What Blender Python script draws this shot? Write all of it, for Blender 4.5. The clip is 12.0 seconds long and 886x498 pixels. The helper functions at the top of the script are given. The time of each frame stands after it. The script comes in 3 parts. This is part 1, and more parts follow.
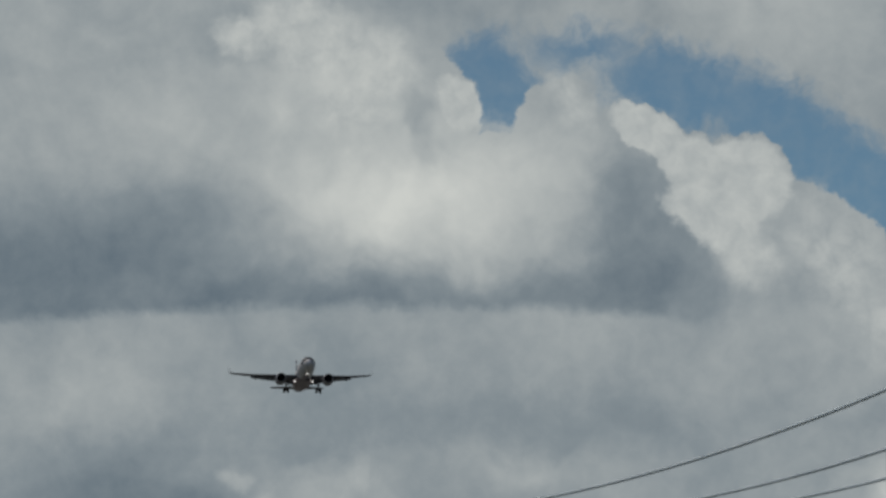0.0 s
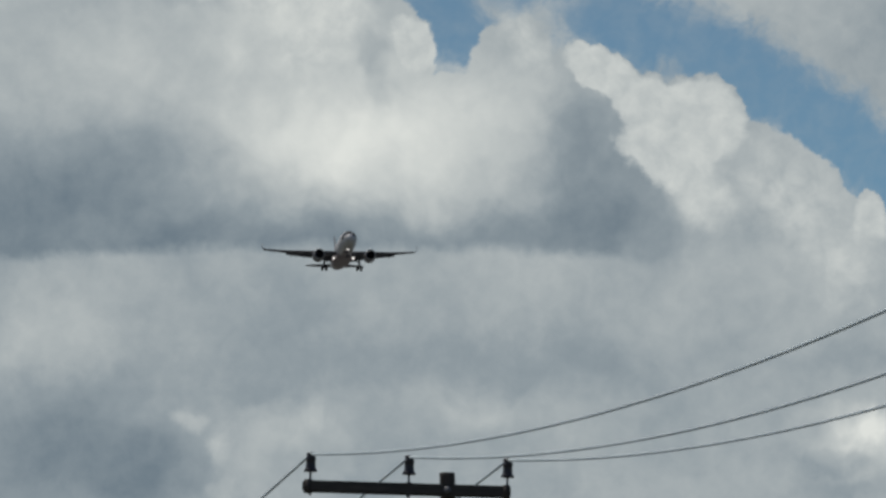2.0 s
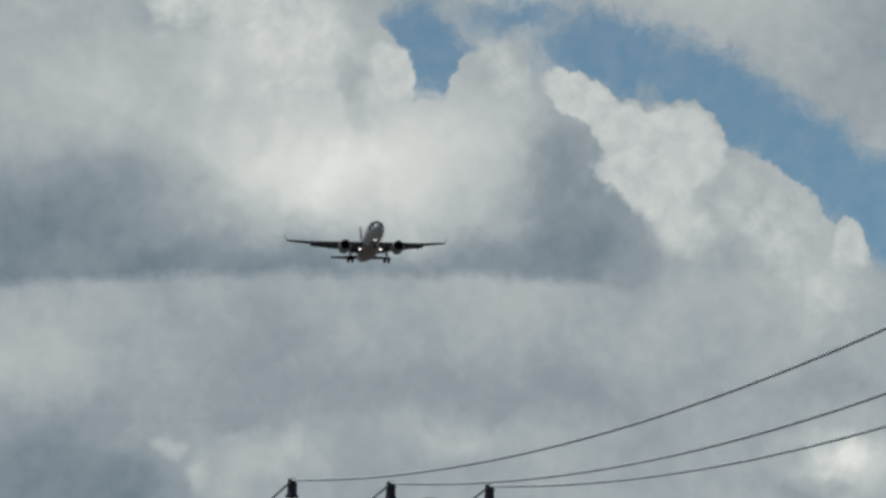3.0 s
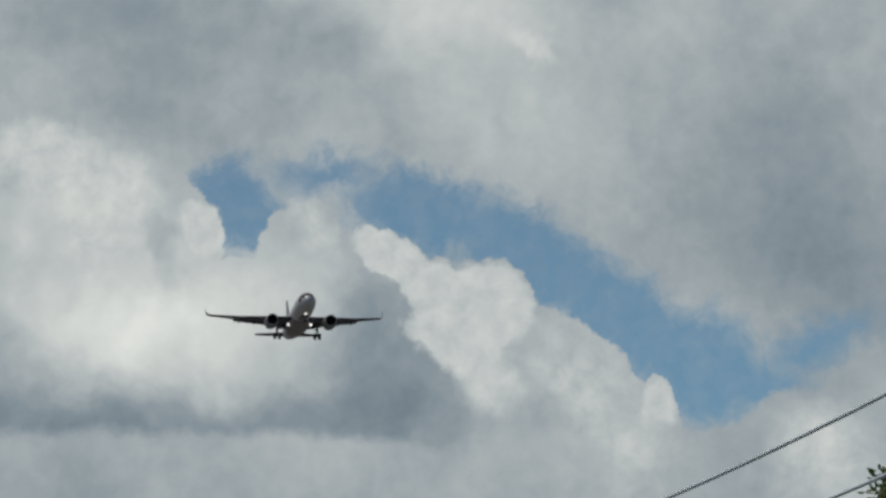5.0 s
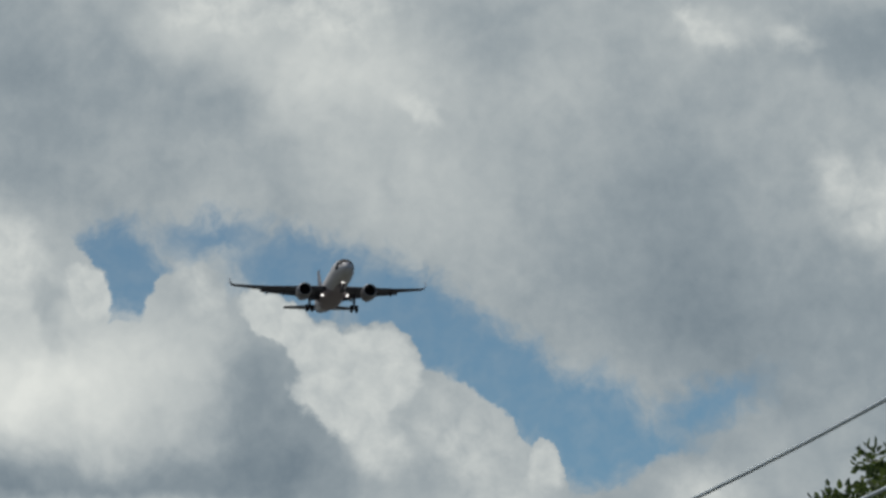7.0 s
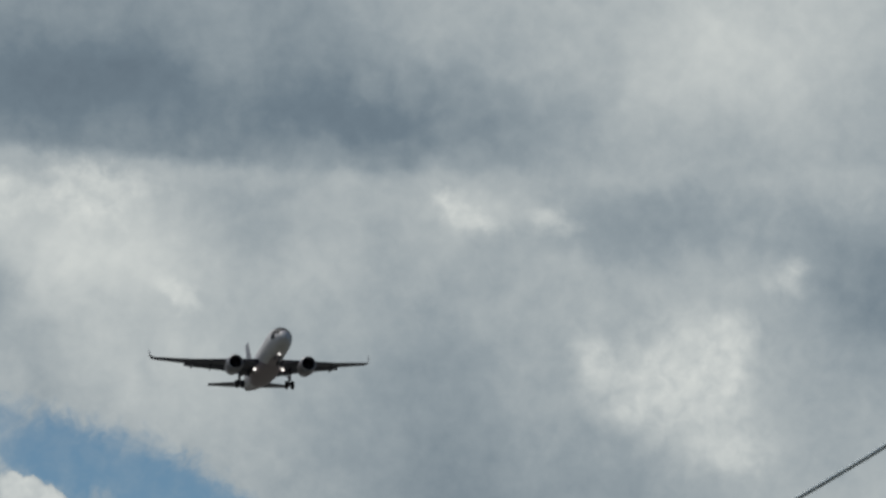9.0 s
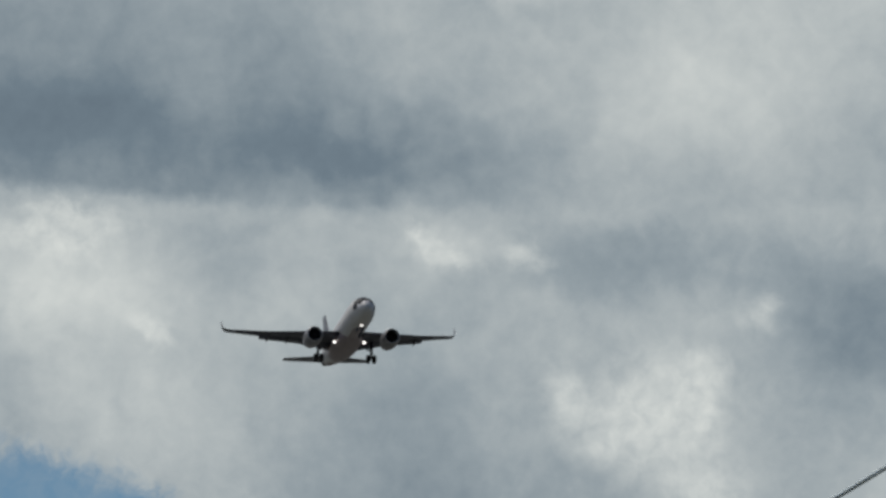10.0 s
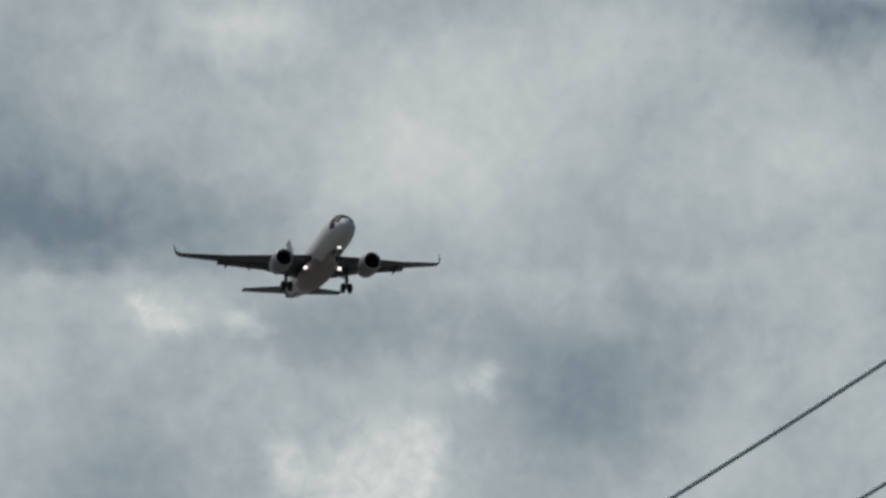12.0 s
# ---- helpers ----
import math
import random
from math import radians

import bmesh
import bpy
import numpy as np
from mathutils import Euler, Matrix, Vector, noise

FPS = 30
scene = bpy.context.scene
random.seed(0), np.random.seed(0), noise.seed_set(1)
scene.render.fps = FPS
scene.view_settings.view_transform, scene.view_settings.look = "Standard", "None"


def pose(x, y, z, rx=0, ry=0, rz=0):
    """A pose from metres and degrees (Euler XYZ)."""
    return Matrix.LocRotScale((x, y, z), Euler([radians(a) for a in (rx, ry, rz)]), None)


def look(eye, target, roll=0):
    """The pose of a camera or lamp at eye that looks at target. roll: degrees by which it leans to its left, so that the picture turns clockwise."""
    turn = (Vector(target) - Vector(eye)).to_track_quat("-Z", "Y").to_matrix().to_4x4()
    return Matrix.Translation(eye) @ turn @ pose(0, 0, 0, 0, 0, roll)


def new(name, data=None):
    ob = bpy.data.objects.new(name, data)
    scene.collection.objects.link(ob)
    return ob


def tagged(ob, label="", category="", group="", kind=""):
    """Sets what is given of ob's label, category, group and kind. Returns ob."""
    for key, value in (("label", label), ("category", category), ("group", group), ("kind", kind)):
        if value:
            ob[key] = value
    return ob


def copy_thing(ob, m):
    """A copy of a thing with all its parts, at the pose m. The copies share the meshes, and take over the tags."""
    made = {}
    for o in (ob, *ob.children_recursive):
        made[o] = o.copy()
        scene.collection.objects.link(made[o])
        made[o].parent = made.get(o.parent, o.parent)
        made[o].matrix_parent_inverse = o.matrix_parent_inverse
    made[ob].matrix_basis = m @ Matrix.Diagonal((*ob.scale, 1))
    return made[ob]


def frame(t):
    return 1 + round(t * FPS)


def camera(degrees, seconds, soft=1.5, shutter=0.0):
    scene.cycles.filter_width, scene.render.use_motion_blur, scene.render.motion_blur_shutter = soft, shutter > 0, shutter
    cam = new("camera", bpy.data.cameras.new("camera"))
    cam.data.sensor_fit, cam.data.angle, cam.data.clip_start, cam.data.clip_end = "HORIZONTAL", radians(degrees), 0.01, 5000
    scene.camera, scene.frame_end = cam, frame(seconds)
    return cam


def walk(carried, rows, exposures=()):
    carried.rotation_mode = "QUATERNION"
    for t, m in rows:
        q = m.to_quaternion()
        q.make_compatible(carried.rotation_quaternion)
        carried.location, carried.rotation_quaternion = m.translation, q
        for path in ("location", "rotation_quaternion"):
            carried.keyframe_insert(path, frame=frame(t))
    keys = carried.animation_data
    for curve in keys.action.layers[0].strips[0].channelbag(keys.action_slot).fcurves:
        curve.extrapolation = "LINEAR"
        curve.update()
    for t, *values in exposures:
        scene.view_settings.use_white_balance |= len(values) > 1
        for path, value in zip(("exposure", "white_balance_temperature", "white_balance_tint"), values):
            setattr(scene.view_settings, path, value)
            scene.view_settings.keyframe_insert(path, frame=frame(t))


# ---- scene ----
# A phone on full zoom follows an airliner that comes in to land over a street with a
# power line and a tree, in front of a half-cloudy sky. The aircraft hangs still and the
# camera goes towards it; as the real approach is far faster than a camera may go, the
# aircraft is a scale model of itself on the same lines of sight.
cam = camera(7.2, 12.0, soft=3.0)
walk(cam, [
    (0.0, pose(0.0514, -0.3414, 1.5887, 98.2066, -0.0596, 0.4466)),
    (0.2, pose(0.0454, -0.3068, 1.5891, 97.9769, -0.0493, 0.3692)),
    (0.5, pose(0.0363, -0.2550, 1.5897, 97.6275, -0.0243, 0.1823)),
    (1.0, pose(0.0231, -0.1688, 1.5928, 97.4758, -0.0116, 0.0866)),
    (1.5, pose(0.0076, -0.0822, 1.5924, 97.6000, 0.0000, 0.0000)),
    (2.0, pose(-0.0082, 0.0042, 1.5942, 97.7241, -0.0103, 0.0775)),
    (2.5, pose(-0.0224, 0.0908, 1.5958, 97.8897, -0.0140, 0.1048)),
    (3.0, pose(-0.0376, 0.1774, 1.5971, 97.9448, 0.0122, -0.0911)),
    (3.5, pose(-0.0534, 0.2640, 1.5993, 98.2433, 0.0736, -0.5514)),
    (3.7, pose(-0.0599, 0.2987, 1.5997, 98.4911, 0.1058, -0.7930)),
    (5.3, pose(-0.1114, 0.5899, 1.6059, 99.3465, 0.2425, -1.8178)),
    (5.5, pose(-0.1178, 0.6263, 1.6068, 99.4742, 0.2638, -1.9772)),
    (6.0, pose(-0.1363, 0.7176, 1.6091, 99.8807, 0.3020, -2.2639)),
    (6.5, pose(-0.1520, 0.8087, 1.6125, 99.7523, 0.3020, -2.2639)),
    (6.7, pose(-0.1581, 0.8452, 1.6140, 99.7377, 0.3178, -2.3822)),
    (8.3, pose(-0.2057, 1.1378, 1.6269, 100.4055, 0.4704, -3.5276)),
    (8.5, pose(-0.2119, 1.1746, 1.6281, 100.7748, 0.5338, -4.0041)),
    (9.0, pose(-0.2279, 1.2635, 1.6313, 101.2155, 0.5989, -4.4936)),
    (9.5, pose(-0.2440, 1.3526, 1.6348, 101.4548, 0.6200, -4.6521)),
    (10.0, pose(-0.2595, 1.4419, 1.6388, 101.5086, 0.6278, -4.7109)),
    (10.5, pose(-0.2752, 1.5313, 1.6433, 101.7772, 0.6651, -4.9915)),
    (11.0, pose(-0.2904, 1.6210, 1.6474, 101.9071, 0.7426, -5.5744)),
    (11.5, pose(-0.3061, 1.7108, 1.6527, 101.9143, 0.8371, -6.2868)),
    (12.0, pose(-0.3191, 1.8005, 1.6590, 102.0155, 0.9283, -6.9748)),
], exposures=[(0.0, -0.36), (0.5, -0.13), (1.0, -0.07), (5.5, -0.07), (9.0, -0.02), (12.0, 0.04)])

# ---- light ----
SUN_TURN, SUN_HEIGHT = radians(-50), radians(58)
world = bpy.data.worlds.new("world")
world.use_nodes = True
scene.world = world
sky = world.node_tree.nodes.new("ShaderNodeTexSky")
sky.sky_type, sky.sun_disc = "NISHITA", False
sky.sun_elevation, sky.sun_rotation = SUN_HEIGHT, SUN_TURN
sky.air_density, sky.dust_density = 1.0, 2.0
background = world.node_tree.nodes["Background"]
background.inputs["Strength"].default_value = 0.06
world.node_tree.links.new(sky.outputs["Color"], background.inputs["Color"])
sun_data = bpy.data.lights.new("sun", "SUN")
sun_data.energy, sun_data.angle, sun_data.color = 2.0, radians(3.0), (1.0, 0.95, 0.88)
sun = new("sun", sun_data)
sun_way = Vector((math.sin(SUN_TURN) * math.cos(SUN_HEIGHT), math.cos(SUN_TURN) * math.cos(SUN_HEIGHT), math.sin(SUN_HEIGHT)))
sun.matrix_world = look(sun_way * 60, (0, 0, 0))


# ---- materials ----
def srgb(r, g, b):
    return tuple((c / 12.92 if c <= 0.04045 else ((c + 0.055) / 1.055) ** 2.4) for c in (r / 255, g / 255, b / 255)) + (1,)


def surface(name, dark, light, scale=4.0, rough=0.6, metal=0.0, bump=0.15, stretch=(1, 1, 1), fine=9.0, island=0.0):
    """A weathered surface: two scales of noise between two colours, roughness and relief that follow them."""
    mat = bpy.data.materials.new(name)
    mat.use_nodes = True
    t = mat.node_tree
    bsdf = t.nodes["Principled BSDF"]
    at = t.nodes.new("ShaderNodeTexCoord")
    mapping = t.nodes.new("ShaderNodeMapping")
    mapping.inputs["Scale"].default_value = stretch
    t.links.new(at.outputs["Object"], mapping.inputs["Vector"])
    big, small = t.nodes.new("ShaderNodeTexNoise"), t.nodes.new("ShaderNodeTexNoise")
    big.inputs["Scale"].default_value, small.inputs["Scale"].default_value = scale, scale * fine
    big.inputs["Detail"].default_value, small.inputs["Detail"].default_value = 6, 4
    for n in (big, small):
        t.links.new(mapping.outputs["Vector"], n.inputs["Vector"])
    mix = t.nodes.new("ShaderNodeMath")
    mix.operation = "MULTIPLY_ADD"
    mix.inputs[1].default_value = 0.45
    t.links.new(small.outputs["Fac"], mix.inputs[0])
    half = t.nodes.new("ShaderNodeMath")
    half.operation = "MULTIPLY"
    half.inputs[1].default_value = 0.55
    t.links.new(big.outputs["Fac"], half.inputs[0])
    t.links.new(half.outputs[0], mix.inputs[2])
    value = mix.outputs[0]
    if island:
        geo = t.nodes.new("ShaderNodeNewGeometry")
        add = t.nodes.new("ShaderNodeMath")
        add.operation = "MULTIPLY_ADD"
        add.inputs[1].default_value = island
        t.links.new(geo.outputs["Random Per Island"], add.inputs[0])
        t.links.new(value, add.inputs[2])
        less = t.nodes.new("ShaderNodeMath")
        less.operation = "SUBTRACT"
        less.inputs[1].default_value = island / 2
        t.links.new(add.outputs[0], less.inputs[0])
        value = less.outputs[0]
    ramp = t.nodes.new("ShaderNodeValToRGB")
    ramp.color_ramp.elements[0].position, ramp.color_ramp.elements[1].position = 0.3, 0.7
    ramp.color_ramp.elements[0].color, ramp.color_ramp.elements[1].color = (*dark, 1), (*light, 1)
    t.links.new(value, ramp.inputs["Fac"])
    t.links.new(ramp.outputs["Color"], bsdf.inputs["Base Color"])
    gloss = t.nodes.new("ShaderNodeMapRange")
    gloss.inputs["To Min"].default_value, gloss.inputs["To Max"].default_value = max(rough - 0.1, 0.05), min(rough + 0.12, 1)
    t.links.new(value, gloss.inputs["Value"])
    t.links.new(gloss.outputs["Result"], bsdf.inputs["Roughness"])
    bsdf.inputs["Metallic"].default_value = metal
    if bump:
        relief = t.nodes.new("ShaderNodeBump")
        relief.inputs["Strength"].default_value = bump
        relief.inputs["Distance"].default_value = 0.01
        t.links.new(value, relief.inputs["Height"])
        t.links.new(relief.outputs["Normal"], bsdf.inputs["Normal"])
    return mat


def glowing(name, colour, strength):
    mat = bpy.data.materials.new(name)
    mat.use_nodes = True
    bsdf = mat.node_tree.nodes["Principled BSDF"]
    bsdf.inputs["Emission Color"].default_value = (*colour, 1)
    bsdf.inputs["Emission Strength"].default_value = strength
    return mat


WHITE_PAINT = surface("pale_aircraft_paint", (0.50, 0.495, 0.49), (0.64, 0.64, 0.635), 0.3, 0.5, bump=0.02)
# Light grey underside, with its shade put into the base colour
BELLY_SHADED = surface("shaded_belly_colour", (0.23, 0.19, 0.20), (0.34, 0.29, 0.30), 0.35, 0.45, bump=0.02)
# Wings, flaps and gear doors: grey darkened to near black to imitate shade
WING_SHADED = surface("shaded_wing_colour", (0.030, 0.035, 0.052), (0.056, 0.063, 0.086), 0.4, 0.5, bump=0.02)
ENGINE_PAINT = surface("nacelle_paint", (0.15, 0.15, 0.165), (0.25, 0.25, 0.265), 0.6, 0.35, bump=0.02)
LIP_METAL = surface("bare_lip_metal", (0.30, 0.30, 0.31), (0.42, 0.42, 0.43), 2.0, 0.55, 0.6, 0.02)
FAN_METAL = surface("dark_fan_metal", (0.015, 0.015, 0.018), (0.04, 0.04, 0.045), 2.0, 0.45, 0.6, 0.05)
GEAR_METAL = surface("gear_metal", (0.10, 0.10, 0.11), (0.22, 0.22, 0.23), 1.5, 0.5, 0.4, 0.05)
RUBBER = surface("tyre_rubber", (0.015, 0.015, 0.016), (0.035, 0.034, 0.033), 3.0, 0.85)
COCKPIT_GLASS = surface("dark_cockpit_glass", (0.01, 0.012, 0.014), (0.02, 0.022, 0.025), 0.5, 0.45, bump=0.0)
COCKPIT_GLASS.node_tree.nodes["Principled BSDF"].inputs["Specular IOR Level"].default_value = 0.2
TAIL_PAINT = surface("dark_tail_paint", (0.05, 0.055, 0.07), (0.10, 0.105, 0.12), 0.5, 0.4, bump=0.02)
LAMP = glowing("landing_lamp", (1.0, 0.95, 0.9), 1.5)
POLE_WOOD = surface("weathered_pole_wood", (0.035, 0.03, 0.026), (0.11, 0.095, 0.08), 3.0, 0.85, bump=0.6, stretch=(4, 4, 0.35))
ARM_WOOD = surface("weathered_arm_wood", (0.03, 0.027, 0.024), (0.10, 0.088, 0.075), 3.0, 0.85, bump=0.6, stretch=(0.35, 4, 4))
PORCELAIN = surface("dark_glazed_porcelain", (0.02, 0.02, 0.026), (0.045, 0.042, 0.045), 6.0, 0.3, bump=0.05)
STEEL = surface("galvanised_steel", (0.18, 0.18, 0.18), (0.32, 0.32, 0.32), 12.0, 0.5, 0.7, 0.1)
CABLE = surface("weathered_aluminium_cable", (0.46, 0.55, 0.58), (0.60, 0.69, 0.72), 0.4, 0.7, 0.0, 0.0)
BARK = surface("bark", (0.05, 0.04, 0.03), (0.14, 0.11, 0.085), 5.0, 0.9, bump=0.9, stretch=(2, 2, 0.5))
LEAF = surface("green_leaves", (0.035, 0.065, 0.016), (0.15, 0.21, 0.055), 2.0, 0.5, bump=0.1, island=0.5)
def let_light_through(mat, share):
    """Thin leaves glow where light falls on their far side."""
    t = mat.node_tree
    bsdf, out = t.nodes["Principled BSDF"], t.nodes["Material Output"]
    thin, mix = t.nodes.new("ShaderNodeBsdfTranslucent"), t.nodes.new("ShaderNodeMixShader")
    t.links.new(bsdf.inputs["Base Color"].links[0].from_socket, thin.inputs["Color"])
    mix.inputs[0].default_value = share
    t.links.new(bsdf.outputs[0], mix.inputs[1])
    t.links.new(thin.outputs[0], mix.inputs[2])
    t.links.new(mix.outputs[0], out.inputs["Surface"])


let_light_through(LEAF, 0.45)
GRASS = surface("dry_grass_ground", (0.065, 0.070, 0.060), (0.14, 0.142, 0.125), 0.15, 0.95, bump=0.5, fine=25.0)


def cloud_sheet():
    """Sky and distant clouds: deep blue, a soft high cloud over it, crisp cumulus heads in front and a lower grey deck.
    Places on the sheet count in units of 0.46 degrees; x to the right, y up."""
    mat = bpy.data.materials.new("cloudy_sky")
    mat.use_nodes = True
    t = mat.node_tree
    t.nodes.clear()

    def node(kind, **values):
        n = t.nodes.new(kind)
        for key, value in values.items():
            n.inputs[key].default_value = value
        return n

    def math_node(op, a, b=0.5, c=0.5, clamp=False):
        n = t.nodes.new("ShaderNodeMath")
        n.operation, n.use_clamp = op, clamp
        for i, v in enumerate((a, b, c)):
            if isinstance(v, (int, float)):
                n.inputs[i].default_value = v
            else:
                t.links.new(v, n.inputs[i])
        return n.outputs[0]

    def noise_node(vector, scale, detail, rough=0.5):
        n = node("ShaderNodeTexNoise", Scale=scale, Detail=detail, Roughness=rough)
        n.noise_dimensions = "2D"
        t.links.new(vector, n.inputs["Vector"])
        return n

    def warp(vector, scale, detail, amount, rough=0.5):
        n = noise_node(vector, scale, detail, rough)
        shift = t.nodes.new("ShaderNodeVectorMath")
        shift.operation = "SUBTRACT"
        shift.inputs[1].default_value = (0.5, 0.5, 0.5)
        t.links.new(n.outputs["Color"], shift.inputs[0])
        add = t.nodes.new("ShaderNodeVectorMath")
        add.operation = "MULTIPLY_ADD"
        add.inputs[1].default_value = (amount, amount, 0)
        t.links.new(shift.outputs[0], add.inputs[0])
        t.links.new(vector, add.inputs[2])
        return add.outputs[0]

    at = t.nodes.new("ShaderNodeTexCoord")
    unit = node("ShaderNodeMapping", Scale=(1 / UNIT, 1 / UNIT, 0))
    t.links.new(at.outputs["Object"], unit.inputs["Vector"])
    flat = unit.outputs["Vector"]
    soft_at = warp(warp(flat, 0.55, 3, 1.1), 2.2, 4, 0.45)
    edge_at = warp(warp(flat, 0.8, 3, 0.35), 3.5, 5, 0.22, 0.6)
    crisp_at = warp(warp(flat, 1.1, 2, 0.3), 3.4, 5, 0.30, 0.6)
    wisp_at = warp(warp(flat, 0.9, 3, 0.7), 3.0, 6, 0.7, 0.65)

    def dot(vector, way):
        n = t.nodes.new("ShaderNodeVectorMath")
        n.operation = "DOT_PRODUCT"
        n.inputs[1].default_value = way
        t.links.new(vector, n.inputs[0])
        return n.outputs["Value"]

    def puff(vector, x, y, rx, ry, turn=0.0, inner=0.0):
        """One where the puff is thick, falling to nought at its rim."""
        c, n = math.cos(radians(turn)), math.sin(radians(turn))
        if turn:
            across = math_node("ADD", dot(vector, (c / rx, n / rx, 0)), -(x * c + y * n) / rx)
            along = math_node("ADD", dot(vector, (-n / ry, c / ry, 0)), (x * n - y * c) / ry)
            distance = math_node("SQRT", math_node("MULTIPLY_ADD", across, across, math_node("MULTIPLY", along, along)))
        else:
            m = t.nodes.new("ShaderNodeVectorMath")
            m.operation = "MULTIPLY_ADD"
            m.inputs[1].default_value, m.inputs[2].default_value = (1 / rx, 1 / ry, 0), (-x / rx, -y / ry, 0)
            t.links.new(vector, m.inputs[0])
            far = t.nodes.new("ShaderNodeVectorMath")
            far.operation = "LENGTH"
            t.links.new(m.outputs[0], far.inputs[0])
            distance = far.outputs["Value"]
        fall = node("ShaderNodeMapRange")
        fall.interpolation_type = "SMOOTHSTEP"
        fall.inputs["From Min"].default_value, fall.inputs["From Max"].default_value = inner, 1.0
        fall.inputs["To Min"].default_value, fall.inputs["To Max"].default_value = 1.0, 0.0
        t.links.new(distance, fall.inputs["Value"])
        return fall.outputs["Result"]

    def thicker(total, *place):
        return math_node("MAXIMUM", total, puff(*place))

    def over(below, above, cover):
        n = t.nodes.new("ShaderNodeMix")
        for key, v in (("Factor", cover), ("A", below), ("B", above)):
            t.links.new(v, n.inputs[key])
        return n.outputs["Result"]

    def shade(total, vector, amount, x, y, rx, ry, turn=0.0, inner=0.0):
        return math_node("MULTIPLY_ADD", puff(vector, x, y, rx, ry, turn, inner), amount, total)

    rolling = noise_node(warp(flat, 0.8, 2, 0.8), 0.55, 8, 0.55).outputs["Fac"]
    lumpy = noise_node(warp(flat, 2.0, 2, 0.25), 2.6, 8, 0.58).outputs["Fac"]
    grain = noise_node(flat, 38.0, 2, 0.6).outputs["Fac"]

    # high and middle cloud
    b = math_node("MULTIPLY_ADD", math_node("SUBTRACT", rolling, 0.5), 0.24, 0.60)
    b = shade(b, soft_at, 0.22, 6.20, -1.95, 5.00, 2.50)
    b = shade(b, soft_at, 0.15, 6.40, -2.25, 3.20, 1.50)
    b = shade(b, soft_at, 0.07, 2.00, -0.60, 3.80, 1.60)
    b = shade(b, soft_at, 0.10, 5.20, -0.10, 2.40, 1.30)
    b = shade(b, soft_at, 0.05, 8.80, -1.70, 1.40, 1.50)
    b = shade(b, soft_at, -0.27, -0.20, -3.45, 6.40, 2.10, 3)
    b = shade(b, soft_at, -0.24, 6.50, -4.15, 9.00, 1.05, 2)
    b = shade(b, soft_at, -0.26, 10.50, -3.00, 1.80, 1.80, -30)
    b = shade(b, soft_at, -0.10, 10.10, -1.80, 0.70, 1.20)
    b = shade(b, soft_at, -0.13, 6.52, -0.75, 0.48, 0.95, 20)
    b = shade(b, soft_at, -0.10, 21.50, -1.60, 3.30, 2.00)
    b = shade(b, soft_at, -0.06, 18.50, -1.70, 2.20, 1.20)
    b = shade(b, soft_at, -0.16, 6.40, 3.20, 5.00, 2.10)
    b = shade(b, soft_at, 0.10, 12.14, 3.29, 2.60, 2.60)
    b = shade(b, soft_at, 0.07, 12.64, 1.29, 2.20, 1.60)
    b = shade(b, soft_at, -0.15, 17.60, 0.20, 3.80, 3.30)
    b = shade(b, soft_at, -0.10, 18.80, -3.00, 2.60, 1.80)
    b = shade(b, soft_at, -0.06, 13.50, 4.00, 4.20, 1.20)
    b = shade(b, soft_at, -0.05, 18.84, 2.09, 2.00, 2.00)
    b = shade(b, soft_at, 0.12, 4.70, 0.09, 2.00, 1.60)
    b = shade(b, soft_at, -0.10, 3.30, 0.60, 1.20, 0.60)
    b = shade(b, soft_at, -0.07, 5.60, 1.50, 1.80, 0.60)
    b = shade(b, soft_at, -0.05, 8.00, 1.40, 3.00, 0.90)
    b = shade(b, soft_at, 0.15, 9.50, 4.00, 3.30, 1.40)
    b = shade(b, soft_at, 0.08, 12.00, 3.40, 2.40, 1.50)
    b = shade(b, soft_at, 0.12, 18.55, 4.15, 1.50, 0.60)
    b = shade(b, soft_at, -0.14, 21.80, 3.95, 4.20, 1.10)
    b = shade(b, soft_at, -0.10, 19.25, -0.85, 4.60, 1.60)
    b = shade(b, soft_at, -0.15, 25.60, 2.30, 2.60, 3.00)
    b = shade(b, soft_at, -0.14, 26.40, 3.40, 3.40, 2.00)
    b = shade(b, soft_at, 0.10, 29.88, 7.32, 3.20, 2.00)
    b = shade(b, soft_at, 0.04, 29.00, 4.80, 2.50, 1.50)
    b = shade(b, soft_at, 0.07, 11.90, 3.60, 2.60, 1.20)
    # lower grey deck, with a fairly firm upper edge
    low = math_node("MULTIPLY_ADD", math_node("SUBTRACT", rolling, 0.5), 0.22, 0.565)
    low = shade(low, soft_at, -0.18, 0.90, -7.70, 3.00, 1.90)
    low = shade(low, soft_at, -0.12, 2.70, -8.10, 2.00, 1.40, 20)
    low = shade(low, soft_at, -0.10, 5.40, -6.10, 3.60, 1.40)
    low = shade(low, soft_at, -0.08, 9.30, -6.20, 4.80, 0.80)
    low = shade(low, soft_at, 0.10, 0.70, -5.60, 1.90, 1.60)
    low = shade(low, soft_at, 0.05, 5.10, -7.22, 1.20, 0.60)
    low = shade(low, soft_at, 0.03, 3.45, -7.45, 0.80, 1.00)
    low = shade(low, soft_at, 0.05, 8.50, -4.70, 4.00, 1.10)
    low = shade(low, soft_at, 0.20, 15.40, -7.50, 2.00, 0.80)
    low = shade(low, soft_at, -0.08, 14.80, -8.40, 1.50, 0.50)
    low = shade(low, soft_at, 0.07, 14.00, -4.20, 2.60, 2.00)
    low = shade(low, soft_at, -0.08, 15.00, -6.10, 2.00, 0.70)
    low = shade(low, soft_at, 0.08, 8.40, -7.00, 1.10, 0.50)
